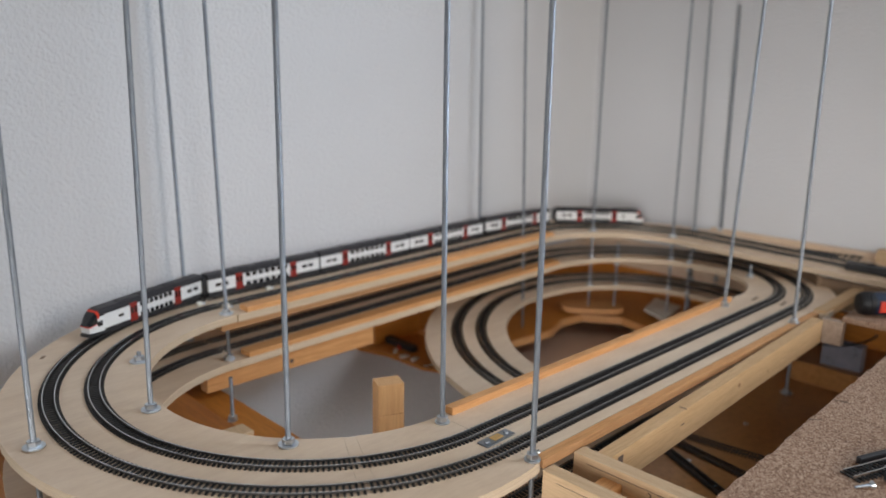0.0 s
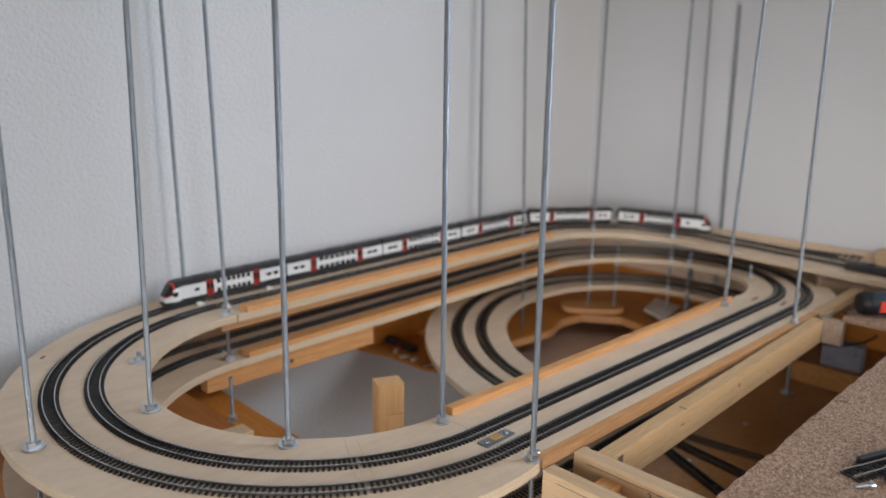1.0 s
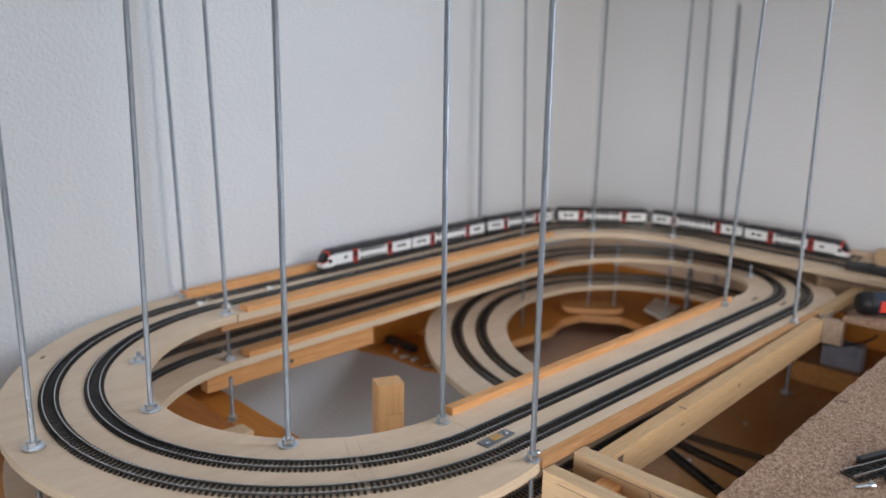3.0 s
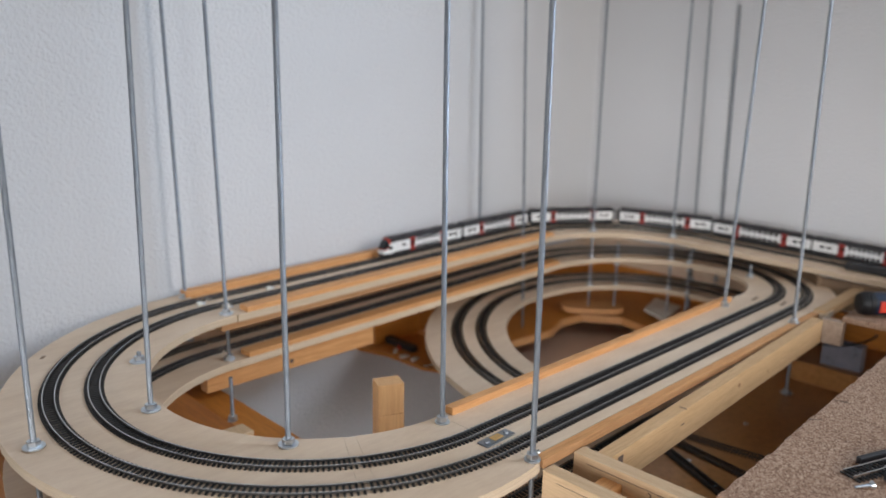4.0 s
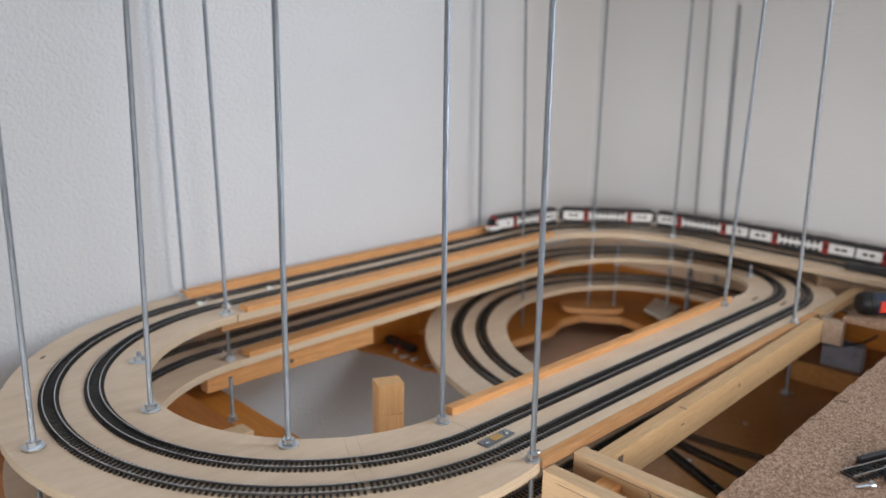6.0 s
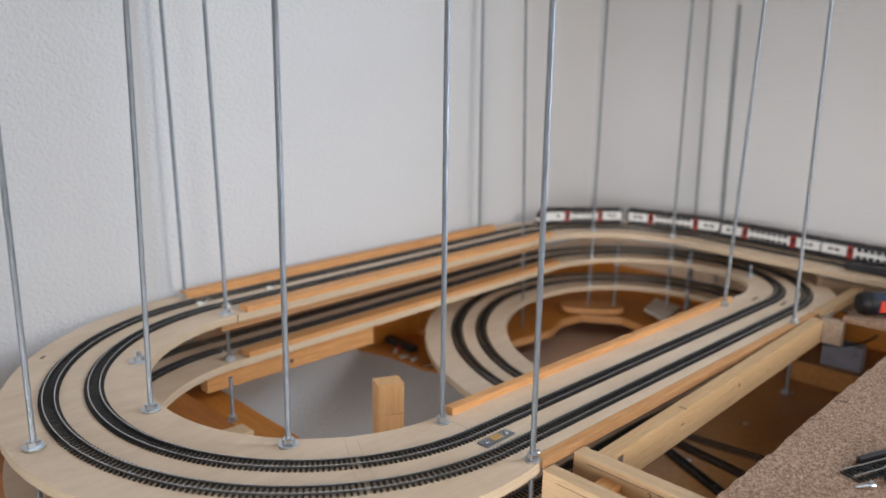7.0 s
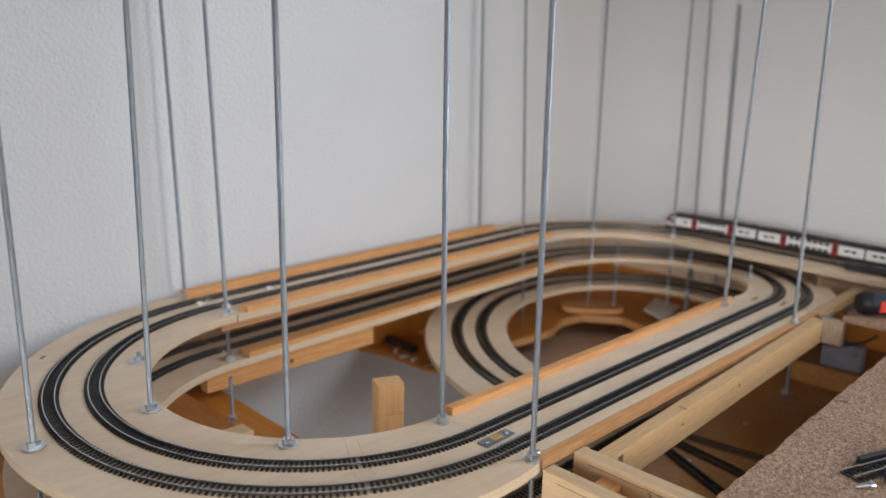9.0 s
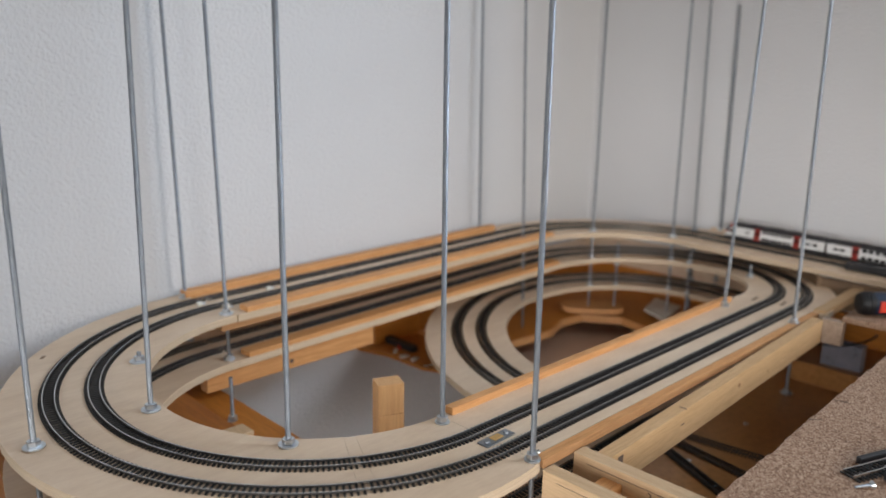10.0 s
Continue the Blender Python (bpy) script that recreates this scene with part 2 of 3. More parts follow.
# ---- the room ----
def room():
    x0, x1, y0, y1, z0, z1 = -1.2, 0.85, -3.0, 0.28, -0.85, 1.6
    tagged(part("floor", box((x0, y0, z0 - 0.05), (x1, y1, z0)), FLOOR), "brown oak parquet floor of the room", "floor", kind="structure")
    tagged(part("ceiling", box((x0, y0, z1), (x1, y1, z1 + 0.05)), CEILING), "matt white painted ceiling", "ceiling", kind="structure")
    tagged(part("wall_north", box((x0 - 0.1, y1, z0), (x1 + 0.1, y1 + 0.1, z1)), WALL), "rough white plastered wall behind the railway", "wall", kind="structure")
    bm = bmesh.new()
    ey0, ey1, ez0, ez1 = -1.25, -0.45, 0.42, 1.15
    for lo, hi in (((x1, y0, z0), (x1 + 0.1, ey0, z1)), ((x1, ey1, z0), (x1 + 0.1, y1, z1)), ((x1, ey0, z0), (x1 + 0.1, ey1, ez0)), ((x1, ey0, ez1), (x1 + 0.1, ey1, z1))):
        add_box(bm, lo, hi)
    tagged(part("wall_east", bm, WALL), "rough white plastered wall beside the railway", "wall", kind="structure")
    bm = bmesh.new()
    wy0, wy1, wz0, wz1 = -1.52, -0.48, -0.47, 0.87
    for lo, hi in (((x0 - 0.1, y0, z0), (x0, wy0, z1)), ((x0 - 0.1, wy1, z0), (x0, y1, z1)), ((x0 - 0.1, wy0, z0), (x0, wy1, wz0)), ((x0 - 0.1, wy0, wz1), (x0, wy1, z1))):
        add_box(bm, lo, hi)
    tagged(part("wall_west", bm, WALL), "white plastered wall with a window opening", "wall", kind="structure")
    bm = bmesh.new()
    vx0, vx1, vz0, vz1 = 0.04, 0.68, 0.34, 1.50
    for lo, hi in (((x0 - 0.1, y0 - 0.1, z0), (vx0, y0, z1)), ((vx1, y0 - 0.1, z0), (x1 + 0.1, y0, z1)), ((vx0, y0 - 0.1, z0), (vx1, y0, vz0)), ((vx0, y0 - 0.1, vz1), (vx1, y0, z1))):
        add_box(bm, lo, hi)
    tagged(part("wall_south", bm, WALL), "white plastered wall with a window opening", "wall", kind="structure")


room()


# ---- decks and laths ----
def deck(label, u0, u1, r0, r1, name="track_deck", thick=0.008):
    ob = tagged(part(name, ribbon(u0, u1, r0, r1, -0.003 - thick, -0.003), [PLY, PLY_EDGE]), label, "track board", "plywood decks of the helix")
    return ob


JOINT = LEN + 0.104
PALE = "pale birch plywood deck carrying two railway tracks"
front_deck = deck(PALE + " along a straight", 0.0, LEN - 0.0045, 0.154, 0.2465)
deck("pale birch plywood deck where a straight meets the bend", LEN - 0.004, JOINT - 0.006, 0.154, (0.2560, 0.2675))
deck("narrow pale plywood strip closing a joint in the deck", JOINT - 0.0058, JOINT + 0.0058, 0.1545, 0.2675, "joint_strip", 0.007)
bend_deck = deck(PALE + " round a bend", JOINT + 0.006, LEN + HALF, 0.154, 0.266)
deck(PALE + " beside the wall", LEN + HALF + 0.0005, TOP_END, 0.152, 0.262)
deck(PALE + " round the far bend", TOP_END + 0.0005, EXIT, 0.152, 0.268)
deck("pale plywood deck leaving the helix along the wall", EXIT + 0.0005, EXIT + 1.4, 0.148, 0.285)
deck("lower pale plywood deck round the far bend", -HALF, -0.0005, 0.154, 0.2645)
deck("lower pale plywood deck beside the wall", -HALF - LEN, -HALF - 0.0005, 0.152, 0.262)
deck("lower pale plywood deck round the bend under the top deck", -2 * HALF - LEN, -HALF - LEN - 0.0005, 0.152, 0.2650)
deck("lower plywood deck under the front straight", -PER, -2 * HALF - LEN - 0.0005, 0.154, 0.2385)
deck("lowest plywood deck round the far bend", -PER - HALF, -PER - 0.0005, 0.159, 0.2380)
deck("lowest pale plywood deck in a wide bend", -PER - HALF - 0.49, -PER - HALF - 0.0005, 0.159, 0.272)


def mark(u, r, length, width, turn, parent):
    """A short slot cut into the deck's top face."""
    m = frame_at(u, r) @ pose(0, 0, -0.0029, 0, 0, turn)
    part("drilled_slot", box((-length / 2, -width / 2, -0.001), (length / 2, width / 2, 0.0002), 0.0001), SLOT, parent, "brown routed slot", at=m)


mark(LEN + HALF * 0.73, 0.2545, 0.007, 0.003, 0, bend_deck)
mark(-0.004, 0.1755, 0.022, 0.004, 6, front_deck)
mark(-0.009, 0.2095, 0.025, 0.004, 6, front_deck)


def lath(label, u0, u1, r0, r1, z0, z1, mats=(PINE_X, PINE_X)):
    return tagged(part("wooden_lath", ribbon(u0, u1, r0, r1, z0, z1, 0.1, 0.0006), list(mats)), label, "wooden lath", "laths along the helix")


lath("orange pine lath along the inner edge of the front deck", 0.035, LEN - 0.012, 0.1525, 0.1612, -0.003, 0.0035)
# outer lath: sides get the darker pine, so their shade is painted on
lath("orange pine lath stiffening the outer edge of the front deck", 0.0, LEN - 0.0085, 0.2470, 0.2560, -0.0100, -0.0030, [PINE_X, SHADED_PINE_X])
lath("orange pine lath along the inner edge of the wall deck", LEN + HALF + 0.012, TOP_END + 0.005, 0.1525, 0.170, -0.003, 0.003)
lath("brown pine lath hanging under the inner edge of the wall deck", LEN + HALF - 0.022, TOP_END - 0.02, 0.1580, 0.1730, -0.0195, -0.0113, [SHADED_PINE_X, SHADED_PINE_X])
lath("orange pine lath between track and wall", LEN + HALF - 0.012, TOP_END - 0.035, 0.2435, 0.257, -0.003, 0.006)
lath("orange pine lath along the lower wall deck", -HALF - LEN + 0.012, -HALF + 0.03, 0.1525, 0.172, -0.003, 0.003)


# ---- tracks ----
def sleeper_mesh():
    bm = bmesh.new()
    add_box(bm, (-0.0009, -0.0077, -0.003), (0.0009, 0.0077, -0.0019))
    for s in (-1, 1):
        for k in (-1, 1):
            y = s * 0.0045 + k * 0.0010
            add_box(bm, (-0.0007, y - 0.0004, -0.0019), (0.0007, y + 0.0004, -0.0014))
    return mesh_of("sleeper", bm, SLEEPER)


SLEEPER_MESH = sleeper_mesh()


def sleepers_joined(u0, u1, r, pitch):
    vs, fs = [], []
    src = [v.co.copy() for v in SLEEPER_MESH.vertices]
    polys = [tuple(p.vertices) for p in SLEEPER_MESH.polygons]
    for u in steps(u0, u1, pitch):
        m, base = frame_at(u, r), len(vs)
        vs += [m @ c for c in src]
        fs += [tuple(base + i for i in p) for p in polys]
    me = bpy.data.meshes.new("sleepers")
    me.from_pydata(vs, [], fs)
    me.materials.append(SLEEPER)
    return me


def track(label, u0, u1, r, single=True):
    t = thing("railway_track", label, "model track", "tracks of the helix")
    for s in (-1, 1):
        c = r + s * 0.0045
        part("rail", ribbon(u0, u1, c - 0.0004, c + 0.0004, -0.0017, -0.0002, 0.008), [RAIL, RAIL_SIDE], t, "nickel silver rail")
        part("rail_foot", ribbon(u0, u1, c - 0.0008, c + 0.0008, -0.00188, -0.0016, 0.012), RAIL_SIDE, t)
    for s in (-1, 1):
        part("rail_joiner", box((-0.0005, -0.0011, -0.0016), (0.0070, 0.0011, -0.0006), 0.0002), RAIL, t, "bright rail joiner", at=frame_at(u0, r) @ pose(0, s * 0.0045, 0))
    pitch = 0.0040
    if single:
        for u in steps(u0 + 0.0025, u1 - 0.0025, pitch):
            share("sleeper", SLEEPER_MESH, t, frame_at(u, r))
    else:
        ob = new("sleepers", sleepers_joined(u0 + 0.0025, u1 - 0.0025, r, pitch))
        ob.parent = t
        tagged(ob, kind="stuff")
    return t


for r, w in ((R_OUT, "outer"), (R_IN, "inner")):
    track("black sleepered %s track along the front straight" % w, 0.0, JOINT, r, True)
    track("black sleepered %s track round the bend" % w, JOINT + 0.0006, LEN + HALF, r, True)
    track("black sleepered %s track beside the wall" % w, LEN + HALF + 0.0006, TOP_END, r)
    track("black sleepered %s track on the far bend" % w, TOP_END + 0.0006, EXIT, r)
    track("black sleepered %s track leaving along the wall" % w, EXIT + 0.0006, EXIT + 0.70, r)
    track("black sleepered %s track further along the wall" % w, EXIT + 0.7006, EXIT + 1.38, r)
    track("%s track on the lower far bend" % w, -HALF, -0.0006, r)
    track("%s track on the lower wall deck" % w, -HALF - LEN, -HALF - 0.0006, r)
    track("%s track on the lower bend in shade" % w, -2 * HALF - LEN, -HALF - LEN - 0.0006, r)
    track("%s track under the front straight in shade" % w, -PER, -2 * HALF - LEN - 0.0006, r)
    track("%s track on the lowest far bend" % w, -PER - HALF, -PER - 0.0006, r)
    track("%s track in the lowest wide bend" % w, -PER - HALF - 0.48, -PER - HALF - 0.0006, r)


# ---- threaded rods ----
BASE_Z = -0.150


def lower_decks(x, y):
    """The heights at which the lower decks pass a rod standing at x, y."""
    r = abs(y) if 0 <= x <= LEN else math.hypot(x if x < 0 else x - LEN, y)
    found, u = [], -PER - HALF
    while u < -0.02:
        q = path(u, r)
        if math.hypot(q.x - x, q.y - y) < 0.0035 and (not found or q.z - found[-1] > 0.02):
            found.append(q.z)
        u += 0.004
    return [z - 0.003 for z in found]


def threaded_rod(x, y, z, lx, ly, top, washer=0.0080, r=0.00195, label="", low=-0.132):
    t = thing("threaded_rod", label or "zinc-plated threaded rod standing upright through the deck", "threaded rod", "threaded rods", at=pose(x, y, z))
    up = lambda h: Vector((lx * h, ly * h, h))
    smooth(part("shaft", rod(up(low - z), up(top - z), r, 14), ZINC, t))
    # rolled thread: close rings standing proud of the core
    vs, fs, n = [], [], 10
    for i in range(int((top - z - 0.001) / 0.0012)):
        h = 0.0008 + i * 0.0012
        for dh, k in ((-0.0006, 0.99), (0.0, 1.12), (0.0006, 0.99)):
            c = up(h + dh)
            vs += [(c.x + r * k * math.cos(6.2832 * j / n), c.y + r * k * math.sin(6.2832 * j / n), c.z) for j in range(n)]
        o = len(vs) - 3 * n
        for q in (o, o + n):
            fs += [(q + j, q + (j + 1) % n, q + n + (j + 1) % n, q + n + j) for j in range(n)]
    me = bpy.data.meshes.new("thread")
    me.from_pydata(vs, [], fs)
    me.materials.append(ZINC)
    ob = new("thread", me)
    ob.parent = t
    smooth(ob, 25)
    if washer:
        part("washer", rod(up(0.0002), up(0.0013), washer, 28), BRIGHT_ZINC, t, "bright zinc washer")
        bm = rod(up(0.0014), up(0.0056), 0.0047, 6)
        bmesh.ops.bevel(bm, geom=list(bm.edges), offset=0.0003, segments=1, affect="EDGES")
        part("nut", bm, BRIGHT_ZINC, t, "bright zinc hexagon nut")
        part("lower_nut", rod(up(-0.0125), up(-0.0083), 0.0047, 6), BRIGHT_ZINC, t)
        for deck_z in lower_decks(x, y):
            h = deck_z - z
            if h < -0.012 and deck_z > low + 0.01:
                part("deck_washer", rod(up(h + 0.0002), up(h + 0.0012), washer * 0.85, 24), BRIGHT_ZINC, t)
                part("deck_nut", rod(up(h + 0.0013), up(h + 0.0054), 0.0047, 6), BRIGHT_ZINC, t)
    return t


ROD_ROWS = [(-0.2501, -0.0040, 0.0127, 0.0006, -0.0007, 0.56), (-0.1642, -0.0003, 0.0125, 0.0102, -0.0102, 0.57),
            (-0.0120, 0.2499, 0.0180, -0.0132, 0.0132, 0.56), (-0.0073, 0.1641, 0.0180, -0.0134, 0.0135, 0.55),
            (-0.1145, -0.1177, 0.0096, 0.0012, -0.0012, 0.58), (-0.0027, -0.1642, 0.0068, -0.0037, 0.0038, 0.56),
            (0.5060, 0.2610, 0.0270, -0.0086, 0.0086, 0.57), (0.5015, 0.1642, 0.0267, -0.0214, 0.0215, 0.56),
            (0.0025, -0.2502, 0.0067, -0.0022, 0.0022, 0.57), (0.6511, 0.1369, 0.0265, -0.0004, 0.0004, 0.56),
            (0.7220, 0.0297, 0.0238, -0.0026, 0.0026, 0.58), (0.8010, 0.0320, 0.0241, -0.0142, 0.0143, 0.57),
            (0.8370, 0.0020, 0.0232, -0.0111, 0.0112, 0.394), (0.4971, -0.1642, -0.0018, 0.0183, -0.0184, 0.56),
            (0.4941, -0.2502, -0.0018, -0.0077, 0.0078, 0.57)]
for i, row in enumerate(ROD_ROWS):
    threaded_rod(*row, low={2: -0.078, 3: -0.046, 14: -0.022}.get(i, -0.132), washer=0.0060 if i in (5, 8, 13, 14) else 0.0075, r=0.0028 if i == 12 else 0.00195)
SHORT = "short zinc-plated threaded rod through the lower decks"
threaded_rod(-0.130, 0.1005, 0.0145, 0, 0, 0.024, 0.0085, label="short threaded bolt with washer through the deck", low=-0.004)
for x, y, z, top in ((0.684, 0.107, -0.0195, 0.006), (0.718, -0.006, -0.0140, 0.004), (0.690, -0.115, -0.0090, 0.010)):
    threaded_rod(x, y, z, 0, 0, top, 0.0062, label=SHORT)


threaded_rod(-0.0364, 0.1076, -0.0773, 0, 0, -0.030, 0.0050, label="short threaded rod standing on a brown cross beam", low=-0.0990)


# ---- supporting timber, boards ----
def slab(ring, z0, z1):
    """A flat board with a free outline."""
    bm = bmesh.new()
    lo, hi = [bm.verts.new((x, y, z0)) for x, y in ring], [bm.verts.new((x, y, z1)) for x, y in ring]
    for i in range(len(ring)):
        j = (i + 1) % len(ring)
        bm.faces.new((lo[i], lo[j], hi[j], hi[i]))
    bm.faces.new(hi)
    bm.faces.new(lo[::-1])
    bm.normal_update()
    return bm


def board(name, label, category, lo, hi, mat, bevel=0.001, group="", kind=""):
    return tagged(part(name, box(lo, hi, bevel), mat), label, category, group, kind)


board("yard_board", "brown hardboard base with loose tracks", "base board", (0.0, -0.80, -0.165), (0.846, -0.0200, BASE_Z), BASE_BROWN)
for x, y in ((0.04, -0.76), (0.80, -0.76), (0.04, -0.08), (0.80, -0.08)):
    board("table_leg", "square wooden leg under the base board", "wooden leg", (x - 0.022, y - 0.022, -0.85), (x + 0.022, y + 0.022, -0.1655), SPRUCE_Z, group="legs of the frame")
board("inner_board", "brown base board inside the lowest bend", "base board", (0.3725, -0.0195, -0.165), (0.834, 0.2615, -0.1505), BASE_GREY)
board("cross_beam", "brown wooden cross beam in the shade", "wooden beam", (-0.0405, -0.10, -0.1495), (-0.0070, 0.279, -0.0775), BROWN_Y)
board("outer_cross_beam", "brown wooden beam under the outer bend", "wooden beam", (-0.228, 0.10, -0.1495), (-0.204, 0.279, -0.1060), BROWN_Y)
board("footing_block", "small pale wooden block beside a beam", "wooden block", (-0.0720, 0.058, -0.150), (-0.0410, 0.080, -0.0690), SPRUCE_Y)
low_beam = board("wooden_beam", "orange pine beam with a knot under the lower wall deck", "wooden beam", (-0.036, 0.160, -0.0655), (0.196, 0.175, -0.040), PINE_X)
part("knot", rod((0.071, 0.1602, -0.0560), (0.071, 0.1597, -0.0560), 0.0030, 14), PENCIL, low_beam, "dark knot")
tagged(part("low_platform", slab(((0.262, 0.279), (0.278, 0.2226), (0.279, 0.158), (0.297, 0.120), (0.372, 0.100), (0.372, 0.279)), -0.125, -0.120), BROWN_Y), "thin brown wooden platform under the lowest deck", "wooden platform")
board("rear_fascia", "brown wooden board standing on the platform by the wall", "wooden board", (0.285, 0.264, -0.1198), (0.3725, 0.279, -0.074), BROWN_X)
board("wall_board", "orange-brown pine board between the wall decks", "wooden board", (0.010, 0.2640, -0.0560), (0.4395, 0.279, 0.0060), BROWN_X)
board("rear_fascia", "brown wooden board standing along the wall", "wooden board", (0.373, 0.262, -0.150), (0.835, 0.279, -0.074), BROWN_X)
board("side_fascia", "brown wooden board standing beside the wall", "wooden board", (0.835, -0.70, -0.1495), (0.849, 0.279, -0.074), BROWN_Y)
board("backing_board", "tan plywood board between the lower decks", "wooden board", (0.44, 0.2635, -0.0735), (0.831, 0.279, -0.0335), PLY)
board("backing_board", "tan plywood board beside the wall between the lower decks", "wooden board", (0.8355, -0.12, -0.0735), (0.849, 0.279, -0.0235), PLY)
board("exit_fascia", "brown wooden strip between two decks", "wooden board", (0.7110, -0.37, -0.035), (0.7170, -0.205, 0.0055), TAN_Y)
tagged(part("exit_fascia", ribbon(-0.325, -0.133, 0.2505, 0.2555, -0.022, 0.0115, 0.02), [TAN_Y, TAN_Y]), "dark brown strip bent round beyond the outer track", "wooden board")


def low_shelf():
    """A wooden shelf along two walls with its front edge cut back in the middle."""
    ring = ((0.3725, 0.165), (0.436, 0.132), (0.530, 0.122), (0.583, 0.141), (0.630, 0.135), (0.668, 0.080), (0.655, 0.034), (0.655, 0.0), (0.834, 0.0), (0.834, 0.2615), (0.3725, 0.2615))
    bm = slab(ring, -0.1275, -0.1150)
    # edge faces take the lighter pine: light on the shelf front, put in as colour
    for f in bm.faces:
        f.material_index = 1 if abs(f.normal.z) < 0.5 else 0
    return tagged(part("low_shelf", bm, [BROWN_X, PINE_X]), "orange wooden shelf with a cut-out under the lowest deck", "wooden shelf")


low_shelf()


def post():
    t = thing("wooden_post", "squared wooden post in two stacked pieces", "wooden post", at=pose(0.0614, -0.0248, 0, 0, 0, 66))
    part("upper_piece", box((-0.0108, -0.0133, -0.0515), (0.0108, 0.0133, -0.020), 0.0008), SPRUCE_Z, t, "pale sawn top piece")
    part("lower_piece", box((-0.0110, -0.0132, -0.845), (0.0106, 0.0135, -0.0517), 0.0008), SPRUCE_Z, t)


post()


def screw(x, y, z, label="small bright screw head in the wood", r=0.0022):
    t = thing("screw", label, "screw", "screws", at=pose(x, y, z))
    smooth(part("head", rod((0, 0, -0.0002), (0, 0, 0.0010), r, 14, r * 0.7), BRIGHT_ZINC, t))
    part("slot", box((-r * 0.6, -0.0003, 0.0008), (r * 0.6, 0.0003, 0.00115)), BLACK, t)
    return t


def front_beam():
    t = thing("front_beam", "planed spruce beam with a dark crack beside the helix", "wooden beam", at=pose(0.0575, -0.2685, 0, 0, 0, 1.15))
    part("timber", box((0.0, -0.0125, -0.0285), (0.4700, 0.0, 0.0), 0.0004), SPRUCE_X, t)
    part("crack", box((0.1185, -0.0126, -0.0004), (0.1200, -0.0065, 0.0002)), PENCIL, t, "dark crack")
    part("crack", box((0.1120, -0.0128, -0.0130), (0.1175, -0.0124, -0.0122)), PENCIL, t, "dark crack")
    for x, z, r in ((0.232, -0.012, 0.0022), (0.305, -0.018, 0.0016)):
        part("knot", rod((x, -0.0124, z), (x, -0.01262, z), r, 12), KNOT, t, "brown knot")
    part("notch", box((0.010, -0.0128, -0.0105), (0.017, -0.0122, -0.0035)), PENCIL, t, "dark sawn notch")


front_beam()


def cross_plank(x0, x1, y1, label):
    t = thing("cross_plank", label, "wooden plank", "cross planks")
    part("timber", box((x0, -0.64, -0.075), (x1, y1, 0.001), 0.0003), SPRUCE_Y, t)
    part("pencil_line", box((x0 - 0.00015, y1 - 0.075, -0.0046), (x0 + 0.0002, y1 - 0.012, -0.0041)), PENCIL, t, "pencil line along the edge")
    return t


far_plank = cross_plank(0.0435, 0.0565, -0.2575, "pale spruce plank with a pencilled figure set on edge")


def pencilled(text, size, at, parent):
    """A figure written on a face with the built-in font, as a thin mesh."""
    curve = bpy.data.curves.new("pencilled_figure", "FONT")
    curve.body, curve.size, curve.extrude = text, size, 0.0001
    ob = new("pencilled_figure", curve)
    me = bpy.data.meshes.new_from_object(ob)
    bpy.data.objects.remove(ob)
    me.materials.append(PENCIL)
    ob = share("pencilled_figure", me, parent, at)
    ob["label"] = "pencilled figure 2"


pencilled("2", 0.0085, Matrix(((0, 0, -1, 0.0433), (-1, 0, 0, -0.3190), (0, 1, 0, -0.0115), (0, 0, 0, 1))), far_plank)
cross_plank(0.0050, 0.0175, -0.2580, "pale spruce plank set on edge beside the round deck")
board("spacer_block", "small wooden block between two planks", "wooden block", (0.0178, -0.300, -0.060), (0.0432, -0.284, -0.008), PINE_X)


def cork_board():
    t = thing("cork_board", "speckled brown pressed cork board with a ragged edge", "cork board")
    bm = bmesh.new()
    rng = random.Random(4)
    top = []
    x = 0.050
    while x < 0.70:
        top.append((x, -0.3648 - 0.0016 * rng.random() - (0.0012 if 0.13 < x < 0.165 else 0.0)))
        x += 0.002 + 0.006 * rng.random()
    outline = top + [(0.70, -0.367), (0.70, -1.10), (0.050, -1.10)]
    lo = [bm.verts.new((a, b, 0.0015)) for a, b in outline]
    hi = [bm.verts.new((a, b, 0.0100)) for a, b in outline]
    n = len(outline)
    for i in range(n):
        bm.faces.new((lo[i], lo[(i + 1) % n], hi[(i + 1) % n], hi[i]))
    bm.faces.new(hi)
    bm.faces.new(lo[::-1])
    part("panel", bm, CORK, t)
    for x, y, a in ((0.268, -0.3715, -78), (0.2145, -0.3695, -48), (0.43, -0.372, -70)):
        part("saw_cut", box((-0.0055, -0.00045, -0.0004), (0.0055, 0.00045, 0.0003)), PENCIL, t, "thin dark saw cut", at=pose(x, y, 0.0100, 0, 0, a))


cork_board()
board("end_block", "squared wooden block with sawn end grain", "wooden block", (0.5305, -0.2926, -0.0290), (0.543, -0.2682, 0.0), END_GRAIN, 0.0005)
board("end_plank", "pale wooden plank beyond the end of a beam", "wooden plank", (0.5625, -0.2622, -0.012), (0.735, -0.2485, 0.0), SPRUCE_X, 0.0005)
board("cork_strip", "speckled pressed cork panel under a drill", "cork board", (0.533, -0.62, 0.0005), (0.69, -0.2900, 0.0065), CORK)
board("wall_lath", "pale wooden lath along the wall", "wooden lath", (0.833, -1.2, 0.008), (0.846, 0.02, 0.026), PLY)
board("wall_block", "small pale wooden block on the wall lath", "wooden block", (0.812, -0.30, 0.012), (0.8325, -0.245, 0.036), SPRUCE_Y)
